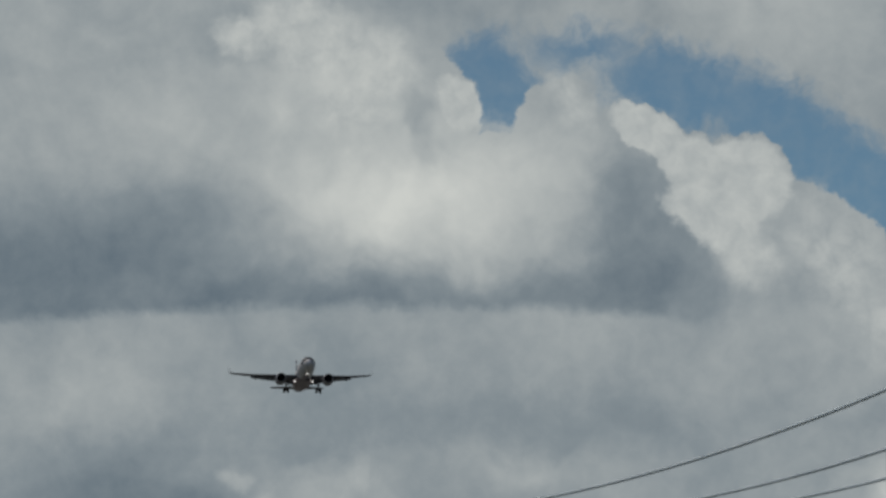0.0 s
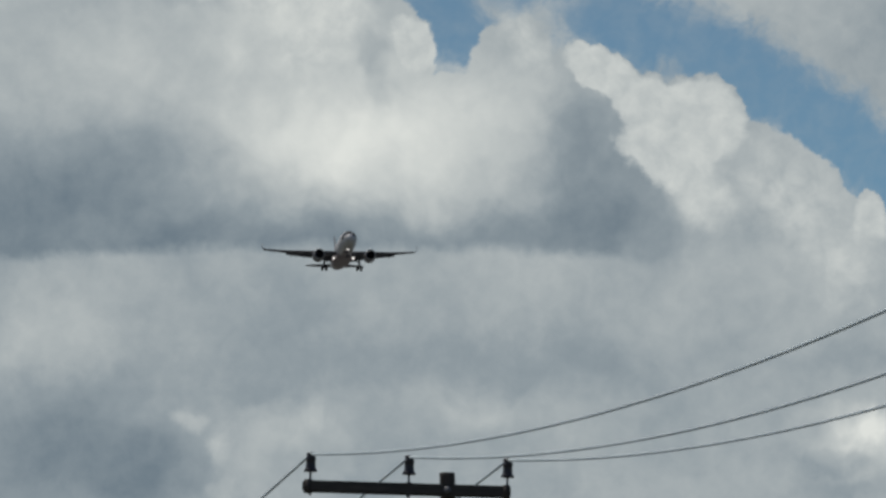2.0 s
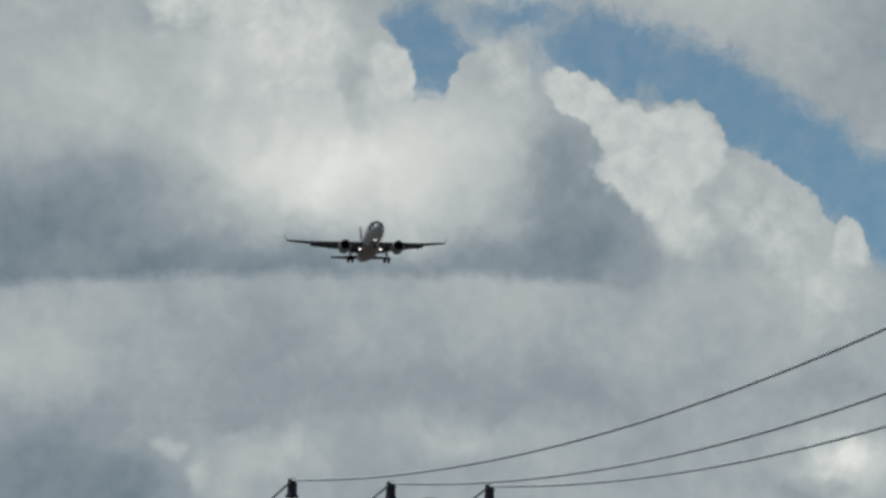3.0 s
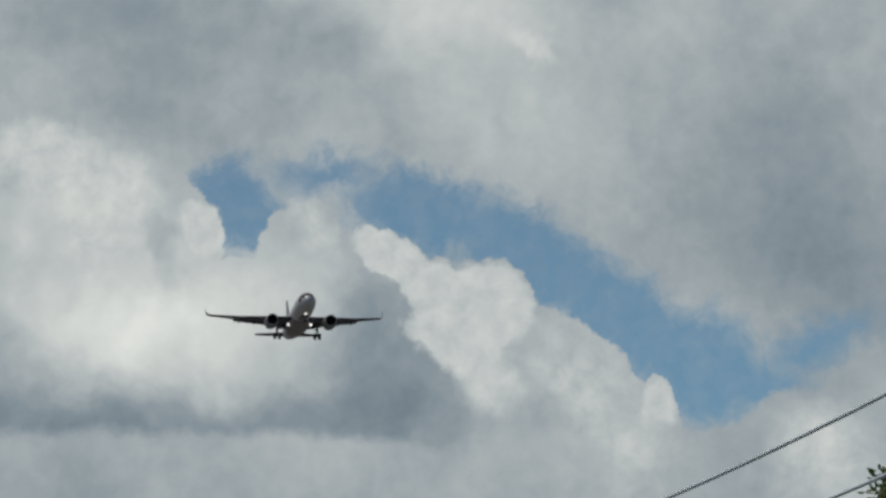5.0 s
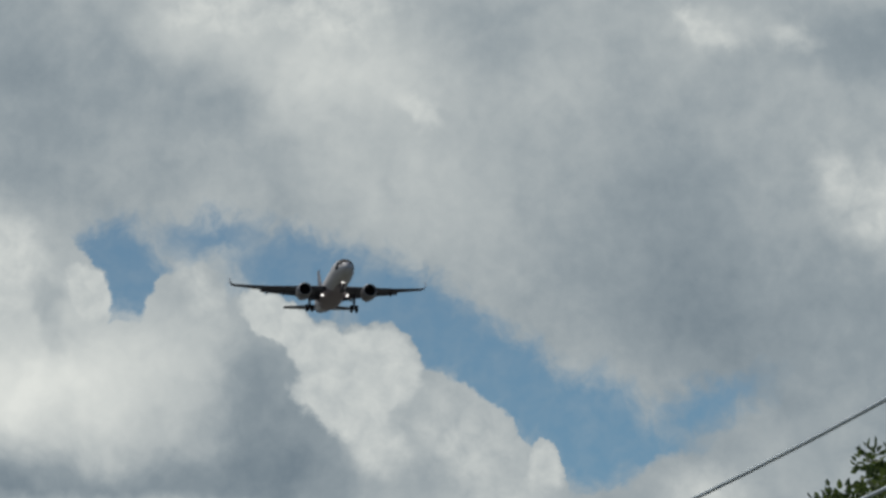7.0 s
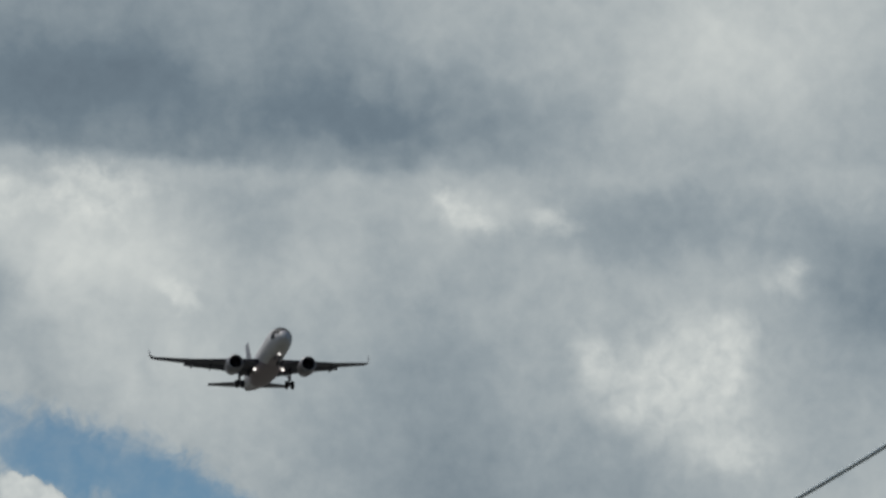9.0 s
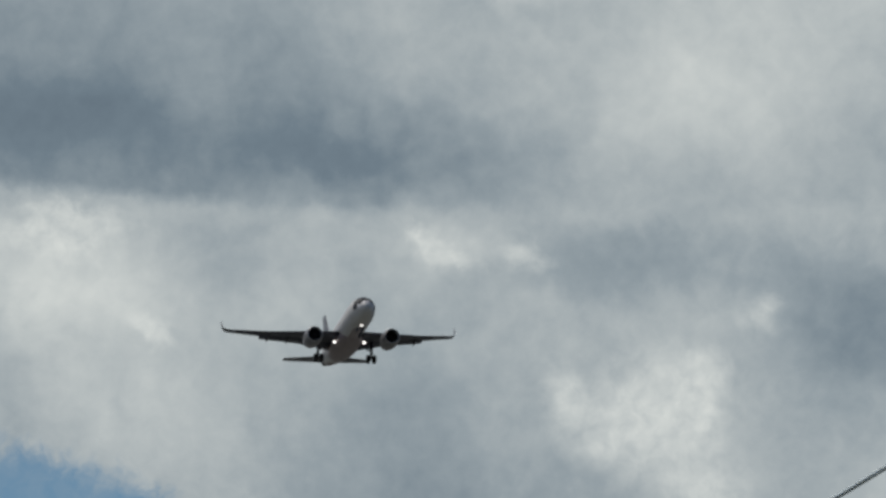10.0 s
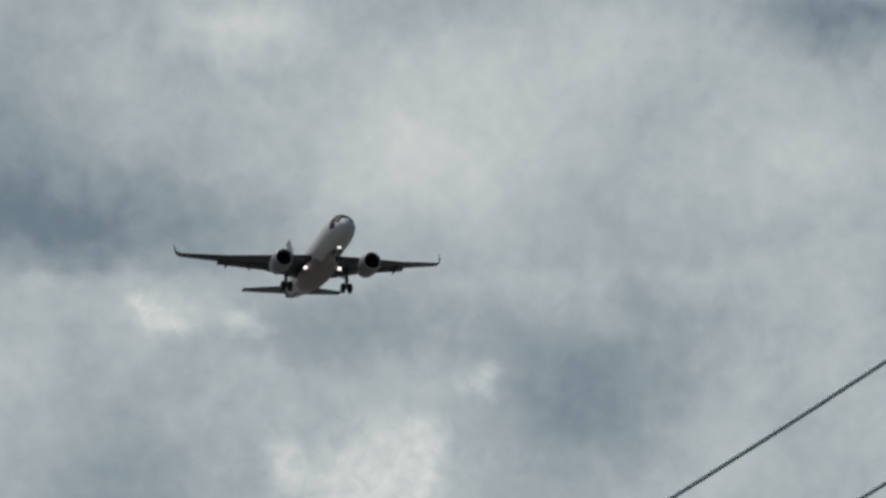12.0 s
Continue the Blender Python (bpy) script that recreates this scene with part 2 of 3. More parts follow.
    low = shade(low, crisp_at, -0.03, 0.90, -8.30, 2.85, 1.30, 0, 0.85)
    low = shade(low, crisp_at, 0.11, 3.20, -7.15, 0.45, 0.22, -20, 0.2)
    low = shade(low, crisp_at, 0.09, 3.68, -7.60, 0.28, 0.40, 0, 0.2)
    low = shade(low, crisp_at, 0.06, 3.75, -8.40, 0.30, 0.30, 0, 0.2)
    low = shade(low, crisp_at, 0.04, 4.85, -7.80, 1.35, 1.05, 0, 0.85)
    low = shade(low, crisp_at, 0.05, 5.42, -7.00, 0.24, 0.44, 0, 0.3)
    low = shade(low, crisp_at, 0.04, 8.30, -7.00, 0.80, 0.36, 0, 0.3)
    low = shade(low, crisp_at, 0.09, 14.90, -7.15, 1.00, 0.45, -10, 0.4)
    low = shade(low, crisp_at, -0.08, 14.60, -7.90, 0.90, 0.32, 0, 0.3)
    deck = puff(edge_at, 4.50, -10.00, 21.00, 6.05, 1, 0.95)
    deck = thicker(deck, edge_at, 15.00, -7.60, 4.20, 4.20, 0, 0.85)
    b = over(b, low, deck)
    # dark sheet higher up, firm along its lower edge
    high = math_node("MULTIPLY_ADD", math_node("SUBTRACT", rolling, 0.5), 0.2, 0.56)
    high = shade(high, soft_at, -0.26, 11.10, 6.00, 8.00, 1.90, -4)
    high = shade(high, soft_at, -0.17, 11.50, 7.80, 7.00, 2.20)
    high = shade(high, soft_at, -0.10, 17.50, 5.60, 5.00, 1.20, -4)
    high = shade(high, soft_at, -0.05, 13.00, 6.40, 4.50, 1.60)
    high = shade(high, soft_at, 0.17, 23.30, 7.40, 4.80, 2.40)
    high = shade(high, soft_at, 0.10, 26.00, 9.00, 5.00, 1.50)
    high = shade(high, soft_at, 0.20, 19.68, 9.32, 2.30, 1.10)
    high = shade(high, soft_at, -0.24, 30.40, 9.70, 2.60, 1.10)
    high = shade(high, soft_at, 0.12, 29.50, 7.40, 3.30, 1.70)
    high = shade(high, soft_at, -0.15, 16.60, 6.00, 3.20, 1.30, -4)
    high = shade(high, soft_at, -0.06, 16.00, 7.00, 2.60, 1.20)
    high = shade(high, edge_at, 0.025, 22.30, 6.20, 2.90, 1.70, -35, 0.8)
    sheet = puff(edge_at, 14.50, 8.80, 21.00, 4.00, -3.0, 0.91)
    sheet = thicker(sheet, edge_at, 24.50, 10.00, 9.00, 5.20, 0, 0.55)
    b = over(b, high, sheet)

    # blue gap between soft high cloud and crisp cumulus heads
    gap = puff(wisp_at, 7.65, -0.20, 1.30, 1.20, 0, 0.4)
    gap = thicker(gap, wisp_at, 9.40, 0.50, 1.50, 0.60, 0, 0)
    gap = thicker(gap, wisp_at, 11.10, -0.25, 2.15, 1.05, -15, 0.4)
    gap = thicker(gap, wisp_at, 12.95, -1.02, 2.10, 1.15, -30, 0.45)
    gap = thicker(gap, wisp_at, 14.45, -2.08, 2.00, 1.18, -38, 0.45)
    gap = thicker(gap, wisp_at, 15.90, -3.00, 1.75, 1.40, -35, 0.4)
    gap = thicker(gap, wisp_at, 17.00, -3.30, 1.50, 0.85, 10, 0.15)
    gap = thicker(gap, wisp_at, 18.00, -2.55, 1.90, 0.70, 22, 0)
    heads = puff(crisp_at, 5.60, -0.80, 1.95, 1.75, 0, 0.95)
    heads = thicker(heads, crisp_at, 9.00, -1.30, 0.85, 1.30, 15, 0.93)
    heads = thicker(heads, crisp_at, 9.45, -1.80, 0.90, 1.15, 0, 0.93)
    heads = thicker(heads, crisp_at, 7.80, -2.30, 2.70, 1.30, 0, 0.95)
    heads = thicker(heads, crisp_at, 10.56, -1.05, 0.84, 0.45, -30, 0.92)
    heads = thicker(heads, crisp_at, 11.12, -1.58, 0.82, 0.60, -33, 0.92)
    heads = thicker(heads, crisp_at, 12.15, -1.85, 0.98, 0.88, 0, 0.93)
    heads = thicker(heads, crisp_at, 11.10, -3.40, 3.80, 1.85, 0, 0.95)
    heads = thicker(heads, crisp_at, 12.90, -3.50, 1.50, 1.25, 0, 0.95)
    heads = thicker(heads, crisp_at, 13.80, -3.85, 1.20, 1.60, 0, 0.94)
    heads = thicker(heads, crisp_at, 14.70, -4.70, 1.10, 1.60, 0, 0.94)
    heads = thicker(heads, crisp_at, 15.22, -3.60, 0.36, 0.50, 0, 0.9)
    heads = thicker(heads, crisp_at, 15.60, -5.20, 1.30, 1.20, 0, 0.9)
    heads = thicker(heads, crisp_at, 16.64, -5.20, 2.00, 1.30, 0, 0.93)
    heads = thicker(heads, crisp_at, 18.10, -4.70, 1.75, 1.50, 0, 0.88)
    blue = math_node("MULTIPLY", gap, math_node("SUBTRACT", 1.0, heads), clamp=True)
    blue = math_node("MULTIPLY", blue, math_node("MULTIPLY_ADD", lumpy, -0.35, 1.12), clamp=True)

    # sunlit cumulus, lumpy: soft swellings and crisp heads
    sunny = puff(soft_at, 21.90, 1.30, 2.00, 1.70, 0, 0.1)
    sunny = thicker(sunny, soft_at, 22.50, 1.50, 1.00, 1.20, 0, 0.3)
    sunny = thicker(sunny, soft_at, 13.80, -3.10, 1.70, 1.30, 0, 0)
    sunny = thicker(sunny, soft_at, 18.10, -4.80, 1.80, 1.40, 0, 0)
    sunny = thicker(sunny, soft_at, 9.00, -0.50, 0.70, 1.00, 15, 0)
    sunny = thicker(sunny, soft_at, 23.90, 3.00, 0.60, 0.40, 0, 0)
    sunny = thicker(sunny, soft_at, 19.60, 3.95, 0.70, 0.40, 0, 0)
    sunny = thicker(sunny, soft_at, 17.90, 4.30, 0.80, 0.28, -30, 0)
    sunny = thicker(sunny, soft_at, 9.60, 4.50, 1.20, 0.50, 0, 0)
    sunny = thicker(sunny, soft_at, 15.40, -7.45, 1.10, 0.45, 0, 0)
    sunny = thicker(sunny, soft_at, 14.80, -4.40, 0.90, 1.10, 0, 0)
    sunny = thicker(sunny, soft_at, 11.50, 4.40, 1.20, 0.60, 0, 0)
    sunny = thicker(sunny, soft_at, 13.00, 2.70, 0.70, 0.35, -40, 0)
    uneven = math_node("SUBTRACT", lumpy, 0.5)
    b = math_node("MULTIPLY_ADD", uneven, 0.10, b)
    b = math_node("MULTIPLY_ADD", math_node("MULTIPLY", sunny, math_node("MULTIPLY_ADD", uneven, 1.5, 0.8)), 0.17, b)
    lit = puff(crisp_at, 10.56, -1.05, 0.85, 0.44, -30, 0.80)
    lit = thicker(lit, crisp_at, 11.20, -1.55, 0.80, 0.52, -35, 0.78)
    lit = thicker(lit, crisp_at, 12.15, -1.88, 0.98, 0.88, 0, 0.78)
    lit = thicker(lit, crisp_at, 11.68, -2.45, 1.05, 0.72, -38, 0.7)
    lit = thicker(lit, crisp_at, 11.10, -2.38, 0.50, 0.36, -35, 0.5)
    lit = thicker(lit, crisp_at, 12.25, -3.20, 0.85, 0.70, -45, 0.25)
    lit = thicker(lit, crisp_at, 7.12, -0.50, 0.40, 0.68, 25, 0.72)
    lit = thicker(lit, crisp_at, 4.70, 0.60, 0.95, 0.80, 0, 0.55)
    lit = thicker(lit, crisp_at, 5.78, 0.15, 0.78, 0.85, 0, 0.5)
    lit = thicker(lit, crisp_at, 5.20, -0.60, 0.90, 0.60, 0, 0.3)
    lit = thicker(lit, crisp_at, 21.20, 1.05, 1.30, 1.05, 20, 0)
    lit = thicker(lit, crisp_at, 22.25, 1.40, 1.30, 1.35, -25, 0.25)
    lit = thicker(lit, crisp_at, 22.62, 1.30, 0.85, 1.30, 14, 0.3)
    lit = thicker(lit, crisp_at, 20.42, 1.45, 0.62, 1.05, 10, 0.1)
    lit = thicker(lit, crisp_at, 22.85, 2.00, 0.70, 0.65, -40, 0.2)
    lit = thicker(lit, crisp_at, 22.85, -0.05, 1.25, 0.70, 0, 0)
    lit = thicker(lit, wisp_at, 18.35, 4.15, 0.85, 0.40, -28, 0)
    lit = thicker(lit, wisp_at, 9.10, 5.00, 0.70, 0.50, 0, 0)
    lit = thicker(lit, wisp_at, 11.60, 4.70, 1.40, 0.45, -5, 0)
    lit = thicker(lit, crisp_at, 9.30, 4.55, 1.30, 0.55, 0, 0.1)
    lit = thicker(lit, crisp_at, 10.80, 4.45, 1.10, 0.45, 0, 0)
    lit = thicker(lit, crisp_at, 4.10, 0.95, 0.90, 0.58, 0, 0.5)
    lit = thicker(lit, crisp_at, 3.30, 0.70, 0.70, 0.50, 0, 0.4)
    lit = thicker(lit, crisp_at, 18.00, -4.20, 1.20, 0.90, 0, 0.1)
    lit = thicker(lit, crisp_at, 15.22, -3.60, 0.40, 0.55, 0, 0.5)
    b = over(b, math_node("MULTIPLY_ADD", uneven, 0.34, 0.80), math_node("MULTIPLY", lit, 0.88))
    b = math_node("MULTIPLY_ADD", math_node("SUBTRACT", grain, 0.5), 0.035, b)
    ramp = t.nodes.new("ShaderNodeValToRGB")
    for place, colour in ((0.3, srgb(111, 126, 137)), (0.5, srgb(147, 158, 164)), (0.75, srgb(191, 197, 196.5))):
        ramp.color_ramp.elements.new(place).color = colour
    ramp.color_ramp.elements[0].color = srgb(78, 92, 105)
    ramp.color_ramp.elements[-1].color = srgb(226, 229, 224)
    t.links.new(b, ramp.inputs["Fac"])
    depth = t.nodes.new("ShaderNodeSeparateXYZ")
    t.links.new(flat, depth.inputs[0])
    hue = node("ShaderNodeMapRange")
    hue.inputs["From Min"].default_value, hue.inputs["From Max"].default_value = -4.5, 2.0
    t.links.new(depth.outputs["Y"], hue.inputs["Value"])
    blues = t.nodes.new("ShaderNodeValToRGB")
    blues.color_ramp.elements[0].color, blues.color_ramp.elements[1].color = srgb(110, 148, 174), srgb(103, 134, 161)
    t.links.new(hue.outputs["Result"], blues.inputs["Fac"])
    colour = t.nodes.new("ShaderNodeMix")
    colour.data_type = "RGBA"
    t.links.new(blue, colour.inputs["Factor"])
    t.links.new(ramp.outputs["Color"], colour.inputs["A"])
    t.links.new(blues.outputs["Color"], colour.inputs["B"])
    glow = node("ShaderNodeEmission", Strength=1.0)
    t.links.new(colour.outputs["Result"], glow.inputs["Color"])
    out = t.nodes.new("ShaderNodeOutputMaterial")
    t.links.new(glow.outputs["Emission"], out.inputs["Surface"])
    return mat


# ---- building helpers ----
def part(name, bm, material, parent=None, label="", smooth=True):
    data = bpy.data.meshes.new(name)
    bmesh.ops.recalc_face_normals(bm, faces=bm.faces)
    bm.to_mesh(data)
    bm.free()
    for p in data.polygons:
        p.use_smooth = smooth
    data.materials.append(material)
    ob = new(name, data)
    if parent is not None:
        ob.parent = parent
    return tagged(ob, label)


def loft(bm, rings, close_start=True, close_end=True):
    """Skin over rings of points, all of the same count."""
    rows = [[bm.verts.new(p) for p in ring] for ring in rings]
    n = len(rows[0])
    for a, b in zip(rows, rows[1:]):
        for i in range(n):
            bm.faces.new((a[i], a[(i + 1) % n], b[(i + 1) % n], b[i]))
    if close_start:
        bm.faces.new(rows[0])
    if close_end:
        bm.faces.new(rows[-1])
    return rows


def ring_x(x, y, z, ry, rz, n=24):
    return [(x, y + ry * math.cos(i * math.tau / n), z + rz * math.sin(i * math.tau / n)) for i in range(n)]


def ring_z(x, y, z, r, n=16, wobble=0.0):
    return [(x + r * (1 + wobble * math.sin(3 * i + z)) * math.cos(i * math.tau / n), y + r * math.sin(i * math.tau / n), z) for i in range(n)]


def aerofoil(lead, y, z, chord, thick, upright=False):
    """A wing section: a ring of points from the leading edge back along -x."""
    shape = ((0, 0), (0.03, 0.35), (0.12, 0.8), (0.3, 1.0), (0.55, 0.8), (0.8, 0.38), (1, 0.02),
             (1, -0.02), (0.8, -0.2), (0.55, -0.45), (0.3, -0.62), (0.12, -0.55), (0.03, -0.3))
    if upright:
        return [(lead - u * chord, y + v * thick * chord / 2, z) for u, v in shape]
    return [(lead - u * chord, y, z + v * thick * chord / 2) for u, v in shape]


def box(bm, lo, hi, bevel=0.0):
    made = bmesh.ops.create_cube(bm, size=1.0)["verts"]
    for v in made:
        v.co = Vector([lo[i] + (v.co[i] + 0.5) * (hi[i] - lo[i]) for i in range(3)])
    if bevel:
        edges = {e for v in made for e in v.link_edges}
        bmesh.ops.bevel(bm, geom=list(edges), offset=bevel, segments=2, affect="EDGES")


def tube(bm, points, radius, n=8, end_radius=None):
    """A round tube along points, tapering to end_radius."""
    rings = []
    last = len(points) - 1
    for k, p in enumerate(points):
        way = (Vector(points[min(k + 1, last)]) - Vector(points[max(k - 1, 0)])).normalized()
        side = way.cross(Vector((0.13, 0.31, 0.94)))
        if side.length < 0.05:
            side = way.cross(Vector((1, 0, 0)))
        side.normalize()
        other = way.cross(side)
        r = radius if end_radius is None else radius + (end_radius - radius) * k / last
        rings.append([Vector(p) + r * (side * math.cos(i * math.tau / n) + other * math.sin(i * math.tau / n)) for i in range(n)])
    loft(bm, rings)


# ---- ground and sky ----
def build_setting():
    bm = bmesh.new()
    bmesh.ops.create_grid(bm, x_segments=80, y_segments=80, size=6000)
    for v in bm.verts:
        v.co.x = v.co.x * abs(v.co.x / 6000) ** 1.5
        v.co.y = v.co.y * abs(v.co.y / 6000) ** 1.5
        far = v.co.length
        v.co.z = -0.02 + 0.12 * noise.noise(Vector((v.co.x * 0.05, v.co.y * 0.05, 0))) * min(far / 15, 1) - min(far / 15, 1) * 0.12
    tagged(part("ground", bm, GRASS), "flat dry grassy ground under the power line", "ground", kind="structure")

    bm = bmesh.new()
    bmesh.ops.create_grid(bm, x_segments=8, y_segments=8, size=50)
    for v in bm.verts:
        v.co.x, v.co.y = (v.co.x * 0.9 + 12) * UNIT, (v.co.y * 0.64 + 8) * UNIT
    backdrop = part("backdrop", bm, cloud_sheet())
    backdrop.matrix_world = Matrix((
        (1, 0, 0, SKY_ORIGIN[0]),
        (0, -math.sin(TILT), -math.cos(TILT), SKY_ORIGIN[1]),
        (0, math.cos(TILT), -math.sin(TILT), SKY_ORIGIN[2]),
        (0, 0, 0, 1)))
    tagged(backdrop, "grey and white cumulus clouds with a gap of blue sky", "sky", kind="structure")


TILT = radians(7.6)
SKY_FAR = 4300.0
UNIT = SKY_FAR * 100 / 12461.3
SKY_ORIGIN = (-7.84 * UNIT, SKY_FAR * math.cos(TILT) - 4.41 * UNIT * math.sin(TILT), 1.6 + SKY_FAR * math.sin(TILT) + 4.41 * UNIT * math.cos(TILT))
build_setting()


# ---- airliner ----
def build_airliner():
    """Twin-engined narrow-body, gear and flaps down; metres, nose along +x, origin midway between the wing tips."""
    plane = tagged(new("airliner"), "pale grey twin-engined jet airliner flying with landing gear down", "airplane")
    axis = -1.55

    bm = bmesh.new()
    stations = ((21.6, 0.05, -0.55), (21.4, 0.45, -0.48), (20.9, 0.88, -0.38), (20.0, 1.32, -0.24), (18.8, 1.68, -0.1), (17.4, 1.9, -0.02),
                (15.9, 1.975, 0), (12, 1.975, 0), (6, 1.975, 0), (1, 1.975, 0), (-1.5, 1.975, 0), (-4.1, 1.85, 0.12), (-7.05, 1.5, 0.38),
                (-10.05, 0.98, 0.55), (-12.3, 0.5, 0.68), (-13.5, 0.16, 0.74))
    loft(bm, [ring_x(x, 0, axis + dz, r, r * 1.04, 32) for x, r, dz in stations])
    fuselage = part("fuselage", bm, WHITE_PAINT, plane, "pale painted fuselage")

    # half shell along the underside, carrying the colour darkened for shade
    bm = bmesh.new()
    under = ((19.0, 1.2, -0.36), (16.9, 1.62, -0.36), (14, 1.68, -0.36), (-1.5, 1.68, -0.36), (-5.05, 1.45, -0.18), (-9.05, 0.85, 0.12), (-12.1, 0.3, 0.44))
    loft(bm, [[(x, r * 1.0 * math.cos(a), axis + dz + r * 1.03 * math.sin(a)) for a in [math.pi + i * math.pi / 14 for i in range(15)]] for x, r, dz in under])
    part("belly", bm, BELLY_SHADED, fuselage, "belly skin, its brownish grey darkened for underside shade")

    bm = bmesh.new()
    fairing = ((11, 0.3), (9.5, 1.6), (7, 2.1), (2, 2.15), (-1, 1.8), (-3.5, 0.5))
    loft(bm, [ring_x(x, 0, axis - 1.35, r, 0.35 + r * 0.35, 20) for x, r in fairing])
    part("belly_fairing", bm, BELLY_SHADED, fuselage, "wing-to-body fairing in the shade-darkened belly colour")

    bm = bmesh.new()
    loft(bm, [ring_x(x, 0, axis + dz, r + 0.025, r * 1.04 + 0.025, 32) for x, r, dz in ((-9.4, 1.105, 0.513), (-10.05, 0.98, 0.55), (-12.3, 0.5, 0.68), (-13.55, 0.15, 0.74))])
    part("tail_cone", bm, TAIL_PAINT, fuselage, "dark painted tail cone")

    # cockpit panes, wrapped round the nose in a dark band
    band = ((20.75, 0.95, -0.36), (20.0, 1.32, -0.24), (19.4, 1.51, -0.17), (18.8, 1.68, -0.1))
    for k in range(6):
        bm = bmesh.new()
        a0, a1 = radians(90 + (k - 3) * 33 + 0.8), radians(90 + (k - 2) * 33 - 0.8)
        outer_row = abs(k - 2.5) > 2
        rows = [[bm.verts.new((x, (r + 0.03) * math.cos(a), axis + dz + (r * 1.04 + 0.03) * math.sin(a))) for a in (a0 + (a1 - a0) * i / 4 for i in range(5))]
                for x, r, dz in (band[1:] if outer_row else band)]
        for one, two in zip(rows, rows[1:]):
            for i in range(4):
                bm.faces.new((one[i], one[i + 1], two[i + 1], two[i]))
        bmesh.ops.recalc_face_normals(bm, faces=bm.faces)
        bmesh.ops.solidify(bm, geom=bm.faces[:], thickness=0.04)
        part("cockpit_window", bm, COCKPIT_GLASS, fuselage, "dark cockpit pane" if k == 0 else "")

    for side in (1, -1):
        bm = bmesh.new()
        sections = ((9.3, 1.2, -2.45, 7.2, 0.15), (6.3, 6.3, -1.62, 4.2, 0.13), (3.5, 11.5, -0.95, 2.9, 0.115), (1.0, 16.9, -0.08, 1.6, 0.10))
        loft(bm, [aerofoil(x, side * y, z, c, th) for x, y, z, c, th in sections])
        wing = part("wing", bm, WING_SHADED, plane, "grey swept wing, colour darkened for its shaded underside")
        bm = bmesh.new()
        loft(bm, [aerofoil(x, side * y, z, c, 0.09, up) for x, y, z, c, up in
                  ((1.0, 16.9, -0.08, 1.6, False), (0.55, 17.45, 0.15, 1.35, False), (0.0, 17.68, 0.6, 1.05, True), (-0.8, 17.78, 1.7, 0.55, True))])
        part("winglet", bm, TAIL_PAINT, wing, "dark upturned winglet")
        for y0, y1, x0, x1, z0, z1, c0, c1 in ((1.9, 6.34, 2.95, 2.75, -2.38, -1.68, 2.2, 1.75), (6.36, 12.4, 2.75, 0.95, -1.66, -0.86, 1.7, 1.1)):
            bm = bmesh.new()
            rings = [aerofoil(x, side * y, z, c, 0.16) for x, y, z, c in ((x0, y0, z0, c0), (x1, y1, z1, c1))]
            for ring in rings:
                lead = ring[0]
                ring[:] = [(px, py, pz + (px - lead[0]) * 0.2) for px, py, pz in ring]
            loft(bm, rings)
            part("flap", bm, WING_SHADED, wing, "lowered flap")
        for y, x, z in ((4.2, 2.6, -2.3), (8.3, 1.6, -1.65), (11.2, 0.9, -1.22)):
            bm = bmesh.new()
            loft(bm, [ring_x(x + dx, side * y, z + dz, r, r * 1.3, 10) for dx, r, dz in ((1.6, 0.03, 0.2), (0.9, 0.15, 0.08), (-0.3, 0.18, -0.05), (-1.0, 0.1, -0.12), (-1.5, 0.03, -0.2))])
            part("flap_fairing", bm, WING_SHADED, wing)

        # engine: nacelle with a hollow intake, lip, fan, spinner, pylon
        y, z = side * 5.82, -3.2
        bm = bmesh.new()
        skin = ((10.55, 1.02), (10.3, 1.13), (9.6, 1.24), (8.4, 1.27), (7.2, 1.15), (6.2, 0.95), (6.2, 0.85), (7.2, 0.88), (8.6, 0.95), (9.6, 0.98), (10.3, 0.95), (10.5, 0.98))
        rows = loft(bm, [ring_x(x, y, z, r * 1.07, r * 1.07, 28) for x, r in skin], False, False)
        for i in range(28):
            bm.faces.new((rows[-1][i], rows[-1][(i + 1) % 28], rows[0][(i + 1) % 28], rows[0][i]))
        engine = part("engine", bm, ENGINE_PAINT, plane, "pale engine nacelle")
        bm = bmesh.new()
        lip = ((10.3, 1.14), (10.52, 1.06), (10.6, 1.0), (10.5, 0.95), (10.3, 0.94))
        loft(bm, [ring_x(x, y, z, r * 1.07, r * 1.07, 28) for x, r in lip], False, False)
        part("intake_lip", bm, LIP_METAL, engine, "bare metal intake lip")
        bm = bmesh.new()
        for k in range(18):
            a, w = k * math.tau / 18, 0.13
            pts = [(9.62, y + r * math.cos(a + s), z + r * math.sin(a + s)) for r, s in ((0.25, -w), (1.0, -w), (1.0, w), (0.25, w))]
            vs = [bm.verts.new((p[0] + (0.12 if i in (2, 3) else 0), p[1], p[2])) for i, p in enumerate(pts)]
            bm.faces.new(vs)
        loft(bm, [ring_x(x, y, z, r, r, 24) for x, r in ((9.55, 1.03), (9.45, 1.03))])
        part("fan", bm, FAN_METAL, engine, "dark fan blades")
        bm = bmesh.new()
        loft(bm, [ring_x(x, y, z, r, r, 14) for x, r in ((9.6, 0.3), (9.9, 0.2), (10.1, 0.05))])
        part("spinner", bm, FAN_METAL, engine)
        bm = bmesh.new()
        loft(bm, [ring_x(x, y, z, r, r, 18) for x, r in ((6.6, 0.6), (5.6, 0.5), (4.9, 0.36))])
        part("exhaust", bm, GEAR_METAL, engine)
